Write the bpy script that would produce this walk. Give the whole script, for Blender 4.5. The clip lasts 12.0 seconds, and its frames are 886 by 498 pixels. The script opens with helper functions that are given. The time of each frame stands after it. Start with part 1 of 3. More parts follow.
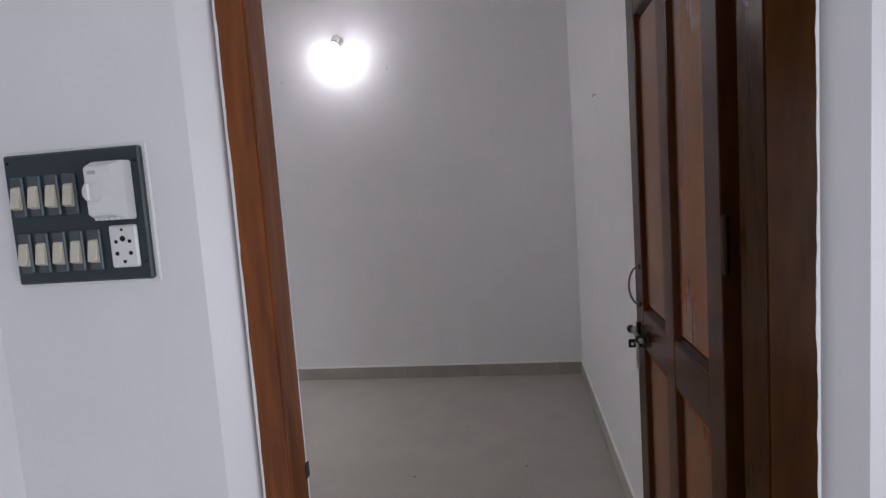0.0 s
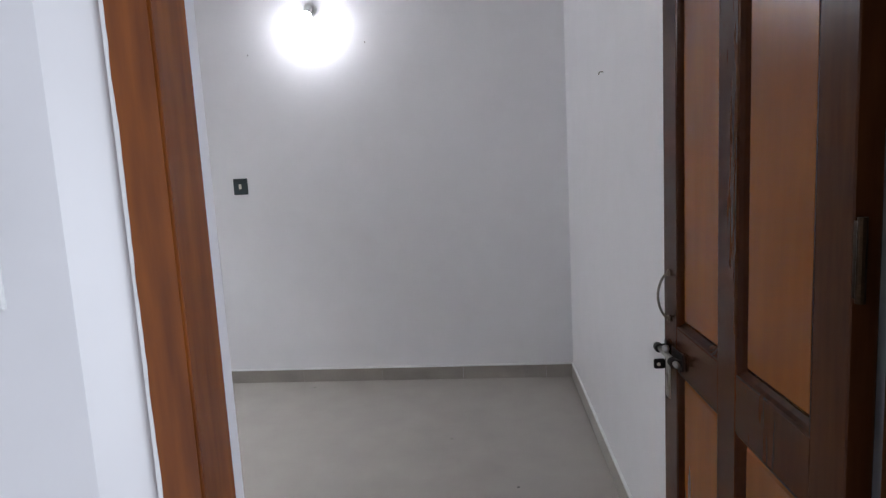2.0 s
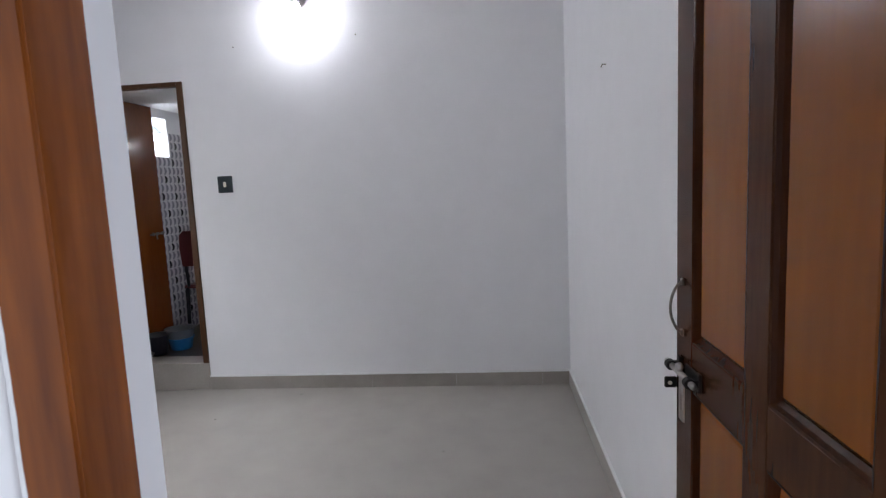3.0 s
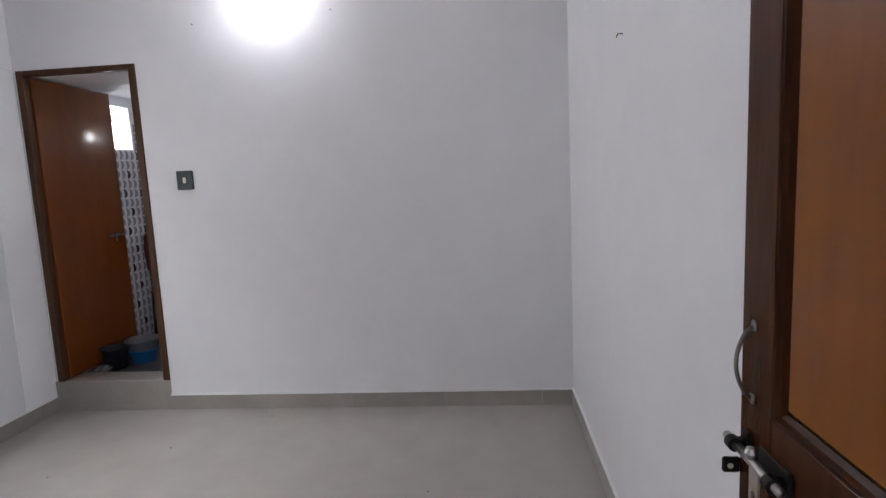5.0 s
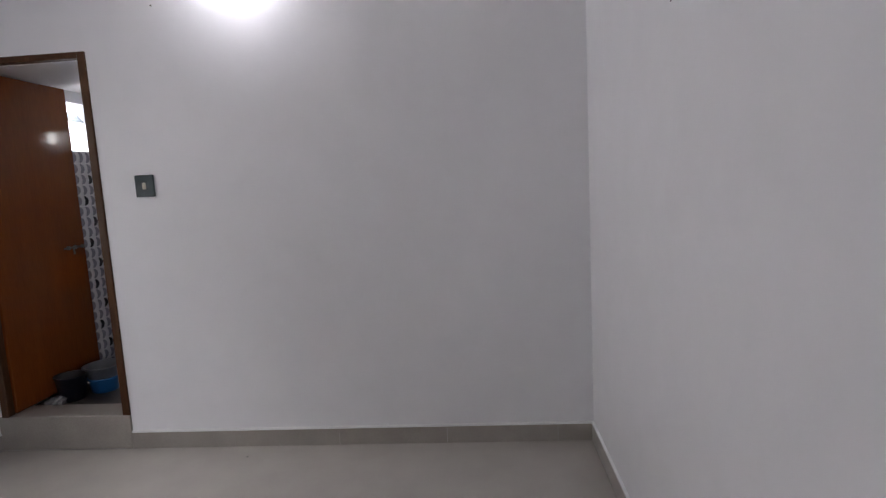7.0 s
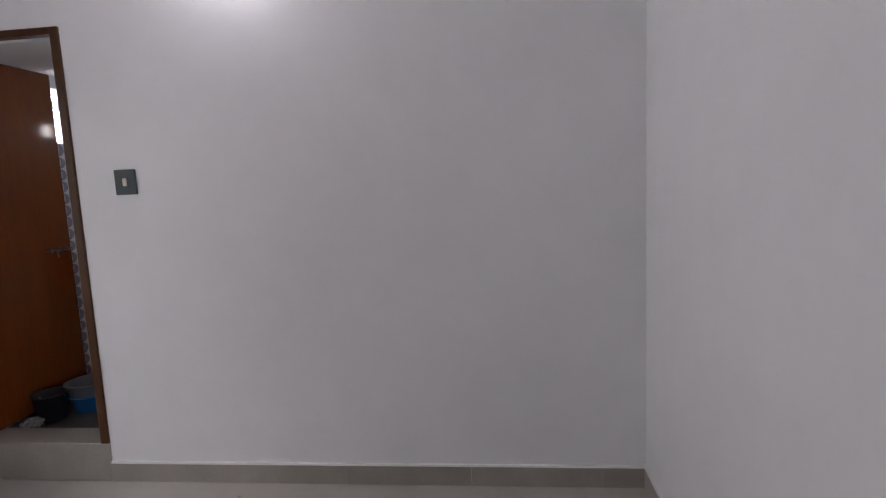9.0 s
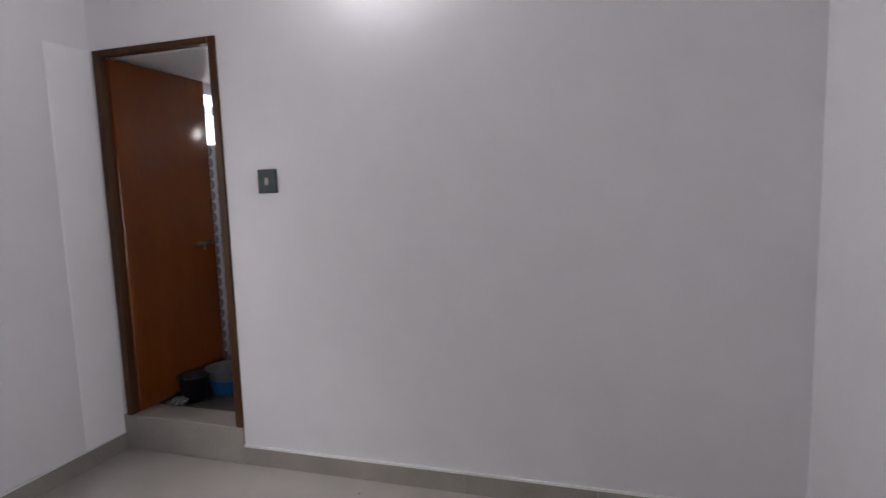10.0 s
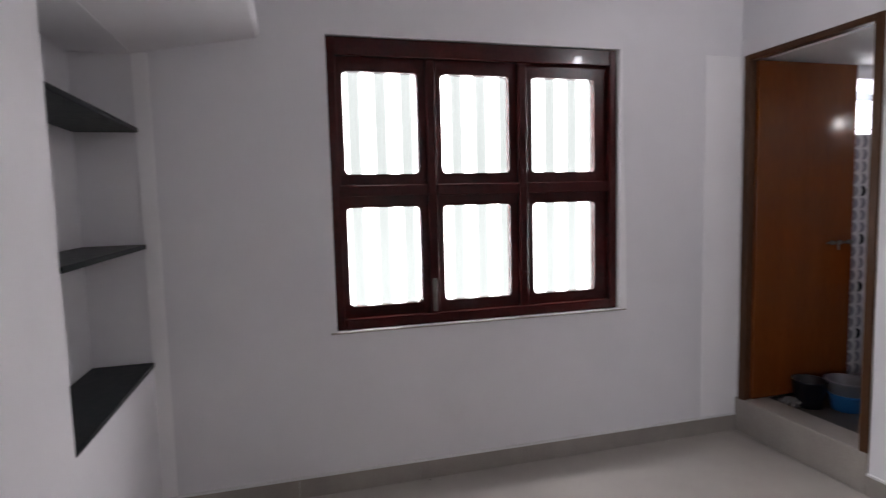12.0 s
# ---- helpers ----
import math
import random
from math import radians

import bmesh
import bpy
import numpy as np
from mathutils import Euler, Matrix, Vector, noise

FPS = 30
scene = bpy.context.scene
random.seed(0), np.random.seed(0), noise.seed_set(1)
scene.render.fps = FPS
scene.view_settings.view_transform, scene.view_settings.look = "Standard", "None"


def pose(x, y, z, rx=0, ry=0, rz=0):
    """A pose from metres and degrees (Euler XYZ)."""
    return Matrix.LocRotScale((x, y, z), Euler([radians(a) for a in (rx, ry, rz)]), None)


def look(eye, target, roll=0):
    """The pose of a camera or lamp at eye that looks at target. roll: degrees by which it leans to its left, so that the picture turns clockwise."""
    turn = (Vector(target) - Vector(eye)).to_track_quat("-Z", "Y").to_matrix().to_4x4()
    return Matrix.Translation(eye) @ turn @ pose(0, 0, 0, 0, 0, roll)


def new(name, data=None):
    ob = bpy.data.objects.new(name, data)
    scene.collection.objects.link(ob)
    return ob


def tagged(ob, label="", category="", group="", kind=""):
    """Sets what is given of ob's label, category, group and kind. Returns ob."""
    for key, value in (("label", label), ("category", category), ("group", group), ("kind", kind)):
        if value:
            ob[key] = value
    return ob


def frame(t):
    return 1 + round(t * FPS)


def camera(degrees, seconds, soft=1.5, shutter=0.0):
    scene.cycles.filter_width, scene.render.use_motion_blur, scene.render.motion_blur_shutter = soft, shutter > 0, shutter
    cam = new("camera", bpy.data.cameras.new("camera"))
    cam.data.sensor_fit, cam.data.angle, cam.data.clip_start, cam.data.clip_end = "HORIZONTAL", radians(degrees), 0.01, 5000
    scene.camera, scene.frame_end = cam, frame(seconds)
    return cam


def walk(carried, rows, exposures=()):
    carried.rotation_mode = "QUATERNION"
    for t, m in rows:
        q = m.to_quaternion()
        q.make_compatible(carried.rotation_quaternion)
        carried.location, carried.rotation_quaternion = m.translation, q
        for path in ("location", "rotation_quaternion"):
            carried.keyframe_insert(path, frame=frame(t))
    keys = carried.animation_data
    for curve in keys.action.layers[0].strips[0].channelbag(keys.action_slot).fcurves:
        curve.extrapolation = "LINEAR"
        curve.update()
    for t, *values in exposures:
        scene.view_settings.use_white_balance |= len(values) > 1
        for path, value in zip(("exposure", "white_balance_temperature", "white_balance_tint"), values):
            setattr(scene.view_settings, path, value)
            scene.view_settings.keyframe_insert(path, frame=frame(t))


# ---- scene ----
LENS = 77.5
cam = camera(LENS, 12.0, soft=1.3, shutter=0.25)
PATH = [
    (0, (-0.428, -4.234, 1.426), (-0.704, -2.262, 1.237), -4.0),
    (0.5, (-0.445, -4.131, 1.418), (-0.719, -2.159, 1.228), -3.7),
    (1, (-0.471, -4.028, 1.423), (-0.729, -2.056, 1.212), -3.5),
    (1.5, (-0.497, -3.959, 1.422), (-0.712, -1.983, 1.204), -2.9),
    (2, (-0.512, -3.902, 1.427), (-0.705, -1.925, 1.191), -3.1),
    (2.5, (-0.514, -3.825, 1.422), (-0.698, -1.848, 1.188), -2.9),
    (4.5, (-0.479, -3.443, 1.415), (-0.652, -1.466, 1.166), -2.5),
    (5, (-0.484, -3.311, 1.421), (-0.653, -1.335, 1.166), -2.7),
    (5.5, (-0.494, -3.196, 1.431), (-0.663, -1.221, 1.168), -2.7),
    (6, (-0.503, -3.100, 1.437), (-0.667, -1.125, 1.171), -2.9),
    (6.5, (-0.510, -3.007, 1.436), (-0.670, -1.030, 1.176), -3.0),
    (7, (-0.554, -2.875, 1.429), (-0.698, -0.896, 1.182), -3.0),
    (9, (-0.620, -2.432, 1.421), (-0.830, -0.458, 1.176), -2.6),
    (9.5, (-0.698, -2.413, 1.427), (-1.025, -0.453, 1.199), -2.2),
    (10, (-0.742, -2.360, 1.425), (-1.323, -0.459, 1.203), -1.8),
    (10.5, (-0.735, -2.395, 1.427), (-1.714, -0.662, 1.230), -1.4),
    (11, (-0.765, -2.381, 1.431), (-2.180, -0.982, 1.236), -1.7),
    (11.5, (-0.725, -2.425, 1.432), (-2.475, -1.473, 1.252), -1.7),
    (12, (-0.715, -2.530, 1.416), (-2.639, -2.011, 1.246), -1.5),
]
walk(cam, [(t, look(eye, target, roll)) for t, eye, target, roll in PATH],
     exposures=[(0.0, 0.3, 6500, 16), (1.5, 0.62, 6400, 14), (2.5, 0.84, 6150, 12), (4.5, 0.9, 6300, 14), (5.5, 0.88, 6350, 15), (6.0, 0.87, 6380, 15), (7.0, 0.55, 6450, 16), (9.2, 0.52, 6500, 18), (10.0, 0.64, 6500, 18), (10.5, 0.38, 6500, 19), (11.0, 0.18, 6550, 19), (12.0, 0.62, 6550, 19)])

# ---------- world and large lights ----------
world = bpy.data.worlds.new("sky")
world.use_nodes = True
scene.world = world
sky = world.node_tree.nodes.new("ShaderNodeTexSky")
sky.sky_type, sky.sun_disc = "NISHITA", False
sky.sun_elevation, sky.sun_rotation = radians(40), radians(200)
background = world.node_tree.nodes["Background"]
world.node_tree.links.new(sky.outputs[0], background.inputs[0])
background.inputs[1].default_value = 0.1


def area_lamp(name, place, target, wide, high, power, colour):
    data = bpy.data.lights.new(name, "AREA")
    data.shape, data.size, data.size_y, data.energy, data.color = "RECTANGLE", wide, high, power, colour
    ob = new(name, data)
    ob.matrix_world = look(place, target)
    return ob


HALL_POWER, SKY_POWER, BULB_GLOW, VENT_GLOW, BATH_GLOW = 35.0, 64.0, 222.0, 8.0, 16.0
# added lamp out of view, for the hall's daylight
area_lamp("hall_fill_light", (1.55, -5.6, 1.05), (-1.0, -4.3, 0.75), 1.6, 1.7, HALL_POWER, (0.87, 0.935, 1.0))
# added lamp, out of view: skylight falling in over the sheet outside the window
area_lamp("window_fill_light", (-3.84, -1.57, 2.66), (-0.6, -1.45, 1.15), 1.6, 0.6, SKY_POWER, (0.95, 0.98, 1.0))


# ---------- materials ----------
def material(name, colour, rough=0.5, metal=0.0, spread=0.08, size=6.0, fine=120.0, bump=0.1, coat=0.0, stretch=(1, 1, 1), second=None, specular=0.5, sheen_spread=0.2):
    """Colour that varies at a broad and a fine scale, with a fine relief."""
    mat = bpy.data.materials.new(name)
    mat.use_nodes = True
    nodes, links = mat.node_tree.nodes, mat.node_tree.links
    bsdf = nodes["Principled BSDF"]
    coords, mapping = nodes.new("ShaderNodeTexCoord"), nodes.new("ShaderNodeMapping")
    mapping.inputs["Scale"].default_value = stretch
    links.new(coords.outputs["Object"], mapping.inputs[0])
    broad, grain = nodes.new("ShaderNodeTexNoise"), nodes.new("ShaderNodeTexNoise")
    broad.inputs["Scale"].default_value, broad.inputs["Detail"].default_value = size, 5
    grain.inputs["Scale"].default_value, grain.inputs["Detail"].default_value = fine, 4
    for n in (broad, grain):
        links.new(mapping.outputs[0], n.inputs["Vector"])
    blend = nodes.new("ShaderNodeMath")
    blend.operation = "ADD"
    half = nodes.new("ShaderNodeMath")
    half.operation, half.inputs[1].default_value = "MULTIPLY", 0.5
    links.new(broad.outputs["Fac"], blend.inputs[0])
    links.new(grain.outputs["Fac"], blend.inputs[1])
    links.new(blend.outputs[0], half.inputs[0])
    ramp = nodes.new("ShaderNodeValToRGB")
    low = second or tuple(c * (1 - spread) for c in colour)
    high = tuple(min(1, c * (1 + spread)) for c in colour)
    ramp.color_ramp.elements[0].position, ramp.color_ramp.elements[1].position = 0.35, 0.65
    ramp.color_ramp.elements[0].color, ramp.color_ramp.elements[1].color = (*low, 1), (*high, 1)
    links.new(half.outputs[0], ramp.inputs[0])
    links.new(ramp.outputs[0], bsdf.inputs["Base Color"])
    rough_range = nodes.new("ShaderNodeMapRange")
    rough_range.inputs[3].default_value, rough_range.inputs[4].default_value = max(0.02, rough * (1 - sheen_spread)), min(1, rough * (1 + sheen_spread))
    links.new(broad.outputs["Fac"], rough_range.inputs[0])
    links.new(rough_range.outputs[0], bsdf.inputs["Roughness"])
    bsdf.inputs["Metallic"].default_value = metal
    bsdf.inputs["Coat Weight"].default_value = coat
    bsdf.inputs["Coat Roughness"].default_value = 0.06
    bsdf.inputs["Specular IOR Level"].default_value = specular
    if bump:
        relief = nodes.new("ShaderNodeBump")
        relief.inputs["Strength"].default_value, relief.inputs["Distance"].default_value = bump, 0.01
        links.new(half.outputs[0], relief.inputs["Height"])
        links.new(relief.outputs[0], bsdf.inputs["Normal"])
    return mat


def glowing(name, colour, strength):
    mat = bpy.data.materials.new(name)
    mat.use_nodes = True
    bsdf = mat.node_tree.nodes["Principled BSDF"]
    bsdf.inputs["Base Color"].default_value = (0.02, 0.02, 0.02, 1)
    bsdf.inputs["Specular IOR Level"].default_value = 0.0
    bsdf.inputs["Emission Color"].default_value = (*colour, 1)
    bsdf.inputs["Emission Strength"].default_value = strength
    return mat


def glass(name, rough, tint):
    mat = bpy.data.materials.new(name)
    mat.use_nodes = True
    bsdf = mat.node_tree.nodes["Principled BSDF"]
    bsdf.inputs["Base Color"].default_value = (*tint, 1)
    bsdf.inputs["Transmission Weight"].default_value = 1.0
    bsdf.inputs["Roughness"].default_value = rough
    bsdf.inputs["IOR"].default_value = 1.2
    return mat


PAINT = material("white_wall_paint", (0.80, 0.79, 0.81), rough=0.38, spread=0.022, size=1.4, fine=6, bump=0.22, specular=0.5)
PATCH = material("brighter_white_paint", (0.93, 0.92, 0.93), rough=0.5, spread=0.01, size=2, fine=6, bump=0.1, specular=0.35)
CEILING = material("ceiling_paint", (0.84, 0.83, 0.82), rough=0.8, spread=0.02, size=2, fine=60, bump=0.1)
FLOOR = material("speckled_floor_tile", (0.415, 0.382, 0.352), rough=0.26, spread=0.06, size=5, fine=260, bump=0.012, sheen_spread=0.06, specular=0.42)
nodes, links = FLOOR.node_tree.nodes, FLOOR.node_tree.links
base = nodes["Principled BSDF"].inputs["Base Color"]
speck, coords, small, mixer = nodes.new("ShaderNodeTexVoronoi"), nodes.new("ShaderNodeTexCoord"), nodes.new("ShaderNodeMath"), nodes.new("ShaderNodeMixRGB")
speck.inputs["Scale"].default_value = 4.5
small.operation, small.inputs[1].default_value = "LESS_THAN", 0.035
mixer.inputs[2].default_value = (0.20, 0.185, 0.17, 1)
old_colour = base.links[0].from_socket
links.new(coords.outputs["Object"], speck.inputs["Vector"])
links.new(speck.outputs["Distance"], small.inputs[0])
links.new(small.outputs[0], mixer.inputs[0])
links.new(old_colour, mixer.inputs[1])
links.new(mixer.outputs[0], base)
SKIRTING = material("grey_skirting_tile", (0.335, 0.302, 0.272), rough=0.3, spread=0.14, size=5, fine=200, bump=0.02)
nodes, links = SKIRTING.node_tree.nodes, SKIRTING.node_tree.links
base = nodes["Principled BSDF"].inputs["Base Color"]
info, tone, shade = nodes.new("ShaderNodeObjectInfo"), nodes.new("ShaderNodeMapRange"), nodes.new("ShaderNodeHueSaturation")
tone.inputs[3].default_value, tone.inputs[4].default_value = 0.95, 1.04
old_colour = base.links[0].from_socket
links.new(info.outputs["Random"], tone.inputs[0])
links.new(tone.outputs[0], shade.inputs["Value"])
links.new(old_colour, shade.inputs["Color"])
links.new(shade.outputs[0], base)
FILLET = material("white_cement", (0.8, 0.8, 0.8), rough=0.7, spread=0.04, fine=150, bump=0.3)
LEAF_WOOD = material("dark_varnished_wood", (0.060, 0.020, 0.007), rough=0.22, second=(0.040, 0.013, 0.005), size=2, fine=14, stretch=(5, 5, 0.6), bump=0, coat=0.02, specular=0.09)
PANEL_WOOD = material("panel_varnished_wood", (0.195, 0.059, 0.007), rough=0.2, second=(0.160, 0.047, 0.005), size=1.2, fine=7, stretch=(3, 3, 0.4), bump=0, coat=0.03, specular=0.24)
MOULD_WOOD = material("dark_moulding_varnish", (0.045, 0.013, 0.003), rough=0.25, second=(0.028, 0.008, 0.002), size=2, fine=14, stretch=(5, 5, 0.6), bump=0, specular=0.1)
FRAME_WOOD = material("brown_varnished_frame", (0.235, 0.068, 0.012), rough=0.22, second=(0.10, 0.028, 0.007), size=1.6, fine=9, stretch=(6, 6, 0.6), bump=0.015, coat=0.25, specular=0.2)
# frame wood for the hinge jamb, its shade painted in as a darker brown
HINGE_WOOD = material("shaded_hinge_wood", (0.050, 0.019, 0.005), rough=0.22, second=(0.026, 0.009, 0.003), size=2, fine=12, stretch=(4, 4, 0.8), bump=0.006, coat=0.01, specular=0.03)
DARK_WOOD = material("mahogany_window_wood", (0.052, 0.008, 0.007), rough=0.25, second=(0.03, 0.005, 0.004), size=3, fine=30, stretch=(6, 2, 2), bump=0.012, coat=0.1, specular=0.2)
BATH_WOOD = material("brown_laminate", (0.195, 0.052, 0.010), rough=0.09, second=(0.16, 0.042, 0.008), size=1.5, fine=20, stretch=(5, 5, 0.5), bump=0.006, coat=0.1, specular=0.2)
BATH_FRAME = material("brown_frame_paint", (0.085, 0.036, 0.015), rough=0.4, second=(0.058, 0.024, 0.010), size=3, fine=30, stretch=(8, 8, 0.8), bump=0.06, specular=0.2)
GRANITE = material("black_granite", (0.007, 0.010, 0.011), rough=0.38, spread=0.6, size=30, fine=300, bump=0.02, specular=0.12)
STEEL = material("worn_steel", (0.42, 0.41, 0.39), rough=0.3, metal=1.0, spread=0.2, size=20, fine=200, bump=0.05)
DULL_STEEL = material("tarnished_steel", (0.20, 0.18, 0.16), rough=0.4, metal=1.0, spread=0.3, size=20, fine=200, bump=0.05)
HINGE_METAL = material("tarnished_brass", (0.035, 0.021, 0.012), rough=0.45, metal=1.0, spread=0.3, size=20, fine=200, bump=0.05)
BLACK_METAL = material("black_metal", (0.014, 0.012, 0.011), rough=0.5, spread=0.3, bump=0.05, specular=0.2)
BOARD = material("slate_grey_plastic", (0.030, 0.043, 0.050), rough=0.4, spread=0.08, size=10, fine=200, bump=0.02, specular=0.35)
BOARD_DARK = material("dark_grey_plastic", (0.020, 0.027, 0.032), rough=0.4, spread=0.08, bump=0.02)
SWITCH_GREY = material("slate_switch_plastic", (0.062, 0.082, 0.092), rough=0.4, spread=0.08, bump=0.02)
IVORY = material("ivory_plastic", (0.62, 0.58, 0.48), rough=0.4, spread=0.06, size=30, fine=200, bump=0.02)
WHITE_PLASTIC = material("white_plastic", (0.75, 0.75, 0.75), rough=0.35, spread=0.03, bump=0.01)
GREY_INK = material("grey_print", (0.45, 0.45, 0.46), rough=0.5, bump=0)
BLACK_INK = material("black_hole", (0.01, 0.01, 0.01), rough=0.8, bump=0)
TILE = material("pale_glazed_tile", (0.70, 0.67, 0.70), rough=0.15, spread=0.05, size=8, bump=0.01)
MOTIF = material("grey_tile_motif", (0.29, 0.275, 0.32), rough=0.15, spread=0.2, size=20, bump=0)
MOTIF_DARK = material("black_tile_motif", (0.02, 0.02, 0.03), rough=0.15, spread=0.2, bump=0)
BATH_FLOOR = material("dark_bath_floor", (0.10, 0.085, 0.075), rough=0.5, spread=0.2, size=12, bump=0.05)
BLUE_PLASTIC = material("blue_plastic", (0.02, 0.16, 0.42), rough=0.35, spread=0.1, bump=0.02)
DARK_PLASTIC = material("black_plastic", (0.012, 0.012, 0.018), rough=0.4, spread=0.1, bump=0.02)
RED_PLASTIC = material("dark_red_plastic", (0.16, 0.03, 0.03), rough=0.35, spread=0.08, bump=0.01)
GREY_PLASTIC = material("grey_plastic", (0.17, 0.175, 0.19), rough=0.4, spread=0.1, bump=0.02)
CLOTH = material("grey_cloth", (0.22, 0.215, 0.21), rough=0.9, spread=0.2, size=20, fine=300, bump=0.2)
SMOKED_GLASS = glass("smoked_glass", 0.05, (0.22, 0.25, 0.26))
GLASS = glass("clear_glass", 0.0, (0.97, 0.99, 0.98))
PITCH = 0.170


def emissive_sheet():
    """Translucent ribbed sheet: daylight painted as emission, strong in its thin troughs, less on its ribs."""
    mat = bpy.data.materials.new("emissive_ribbed_sheet")
    mat.use_nodes = True
    nodes, links = mat.node_tree.nodes, mat.node_tree.links
    bsdf = nodes["Principled BSDF"]
    coords, split = nodes.new("ShaderNodeTexCoord"), nodes.new("ShaderNodeSeparateXYZ")
    links.new(coords.outputs["Object"], split.inputs[0])

    def step(kind, a, b):
        n = nodes.new("ShaderNodeMath")
        n.operation = kind
        for k, v in enumerate((a, b)):
            if isinstance(v, (int, float)):
                n.inputs[k].default_value = v
            elif v is not None:
                links.new(v, n.inputs[k])
        return n.outputs[0]

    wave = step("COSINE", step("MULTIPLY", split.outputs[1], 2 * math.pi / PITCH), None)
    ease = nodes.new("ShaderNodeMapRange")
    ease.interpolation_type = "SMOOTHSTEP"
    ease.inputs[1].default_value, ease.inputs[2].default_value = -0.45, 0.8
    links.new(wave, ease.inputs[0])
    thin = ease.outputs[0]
    # the ribs' painted glow weakens with height
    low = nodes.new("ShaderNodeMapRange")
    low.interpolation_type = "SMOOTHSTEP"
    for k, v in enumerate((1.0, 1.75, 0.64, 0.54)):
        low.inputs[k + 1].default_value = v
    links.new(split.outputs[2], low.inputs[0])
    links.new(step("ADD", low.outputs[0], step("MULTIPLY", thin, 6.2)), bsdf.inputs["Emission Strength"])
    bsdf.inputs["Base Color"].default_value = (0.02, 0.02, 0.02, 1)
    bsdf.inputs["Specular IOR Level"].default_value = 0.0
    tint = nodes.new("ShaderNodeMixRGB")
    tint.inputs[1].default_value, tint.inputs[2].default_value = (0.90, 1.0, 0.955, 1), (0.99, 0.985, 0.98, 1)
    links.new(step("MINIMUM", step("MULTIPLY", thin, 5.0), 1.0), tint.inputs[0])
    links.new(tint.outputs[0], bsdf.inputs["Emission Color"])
    return mat


SHEET = emissive_sheet()
VENT_LIGHT = glowing("vent_sky", (0.92, 0.96, 1.0), VENT_GLOW)
BATH_BULB = glowing("lit_bath_bulb", (1.0, 0.97, 0.92), BATH_GLOW)
BULB = glowing("lit_bulb", (0.96, 0.97, 1.0), BULB_GLOW)


# ---------- building helpers ----------
def mesh_of(name, bm, mat):
    bmesh.ops.recalc_face_normals(bm, faces=bm.faces[:])
    me = bpy.data.meshes.new(name)
    bm.to_mesh(me)
    bm.free()
    for m in mat if isinstance(mat, (list, tuple)) else [mat]:
        me.materials.append(m)
    return me


def thing(name, label, category, bm=None, mat=None, kind="", group="", place=None):
    ob = new(name, mesh_of(name, bm, mat) if bm else None)
    if place is not None:
        ob.matrix_world = place
    return tagged(ob, label, category, group, kind)


def part(name, bm, mat, parent, label="", smooth=False):
    me = mesh_of(name, bm, mat)
    if smooth:
        for p in me.polygons:
            p.use_smooth = True
    ob = new(name, me)
    ob.parent = parent
    return tagged(ob, label)


def add_box(bm, lo, hi, bevel=0.0, segments=1):
    made = bmesh.ops.create_cube(bm, size=1.0)["verts"]
    for v in made:
        v.co = Vector([lo[i] + (v.co[i] + 0.5) * (hi[i] - lo[i]) for i in range(3)])
    if bevel:
        edges = list({e for v in made for e in v.link_edges})
        bmesh.ops.bevel(bm, geom=edges, offset=bevel, segments=segments, affect="EDGES")
    return bm


def box(lo, hi, bevel=0.0, segments=1):
    return add_box(bmesh.new(), lo, hi, bevel, segments)


def tube(points, radius, sides=10, bm=None, closed_ends=True):
    """A round bar through the points."""
    bm = bm or bmesh.new()
    points = [Vector(p) for p in points]
    rings = []
    side = None
    for i, p in enumerate(points):
        ahead = (points[min(i + 1, len(points) - 1)] - points[max(i - 1, 0)]).normalized()
        if side is None:
            side = ahead.orthogonal().normalized()
        side = (side - ahead * side.dot(ahead)).normalized()
        other = ahead.cross(side)
        rings.append([bm.verts.new(p + radius * (side * math.cos(a) + other * math.sin(a))) for a in (2 * math.pi * k / sides for k in range(sides))])
    for a, b in zip(rings, rings[1:]):
        for k in range(sides):
            bm.faces.new((a[k], a[(k + 1) % sides], b[(k + 1) % sides], b[k]))
    if closed_ends:
        bm.faces.new(rings[0])
        bm.faces.new(rings[-1])
    return bm


def lathe(profile, sides=24, bm=None, at=(0, 0, 0)):
    """A round body about z from (radius, height) pairs."""
    bm = bm or bmesh.new()
    rings = [[bm.verts.new((at[0] + r * math.cos(2 * math.pi * k / sides), at[1] + r * math.sin(2 * math.pi * k / sides), at[2] + z)) for k in range(sides)] for r, z in profile]
    for a, b in zip(rings, rings[1:]):
        for k in range(sides):
            bm.faces.new((a[k], a[(k + 1) % sides], b[(k + 1) % sides], b[k]))
    bm.faces.new(rings[0])
    bm.faces.new(rings[-1])
    return bm


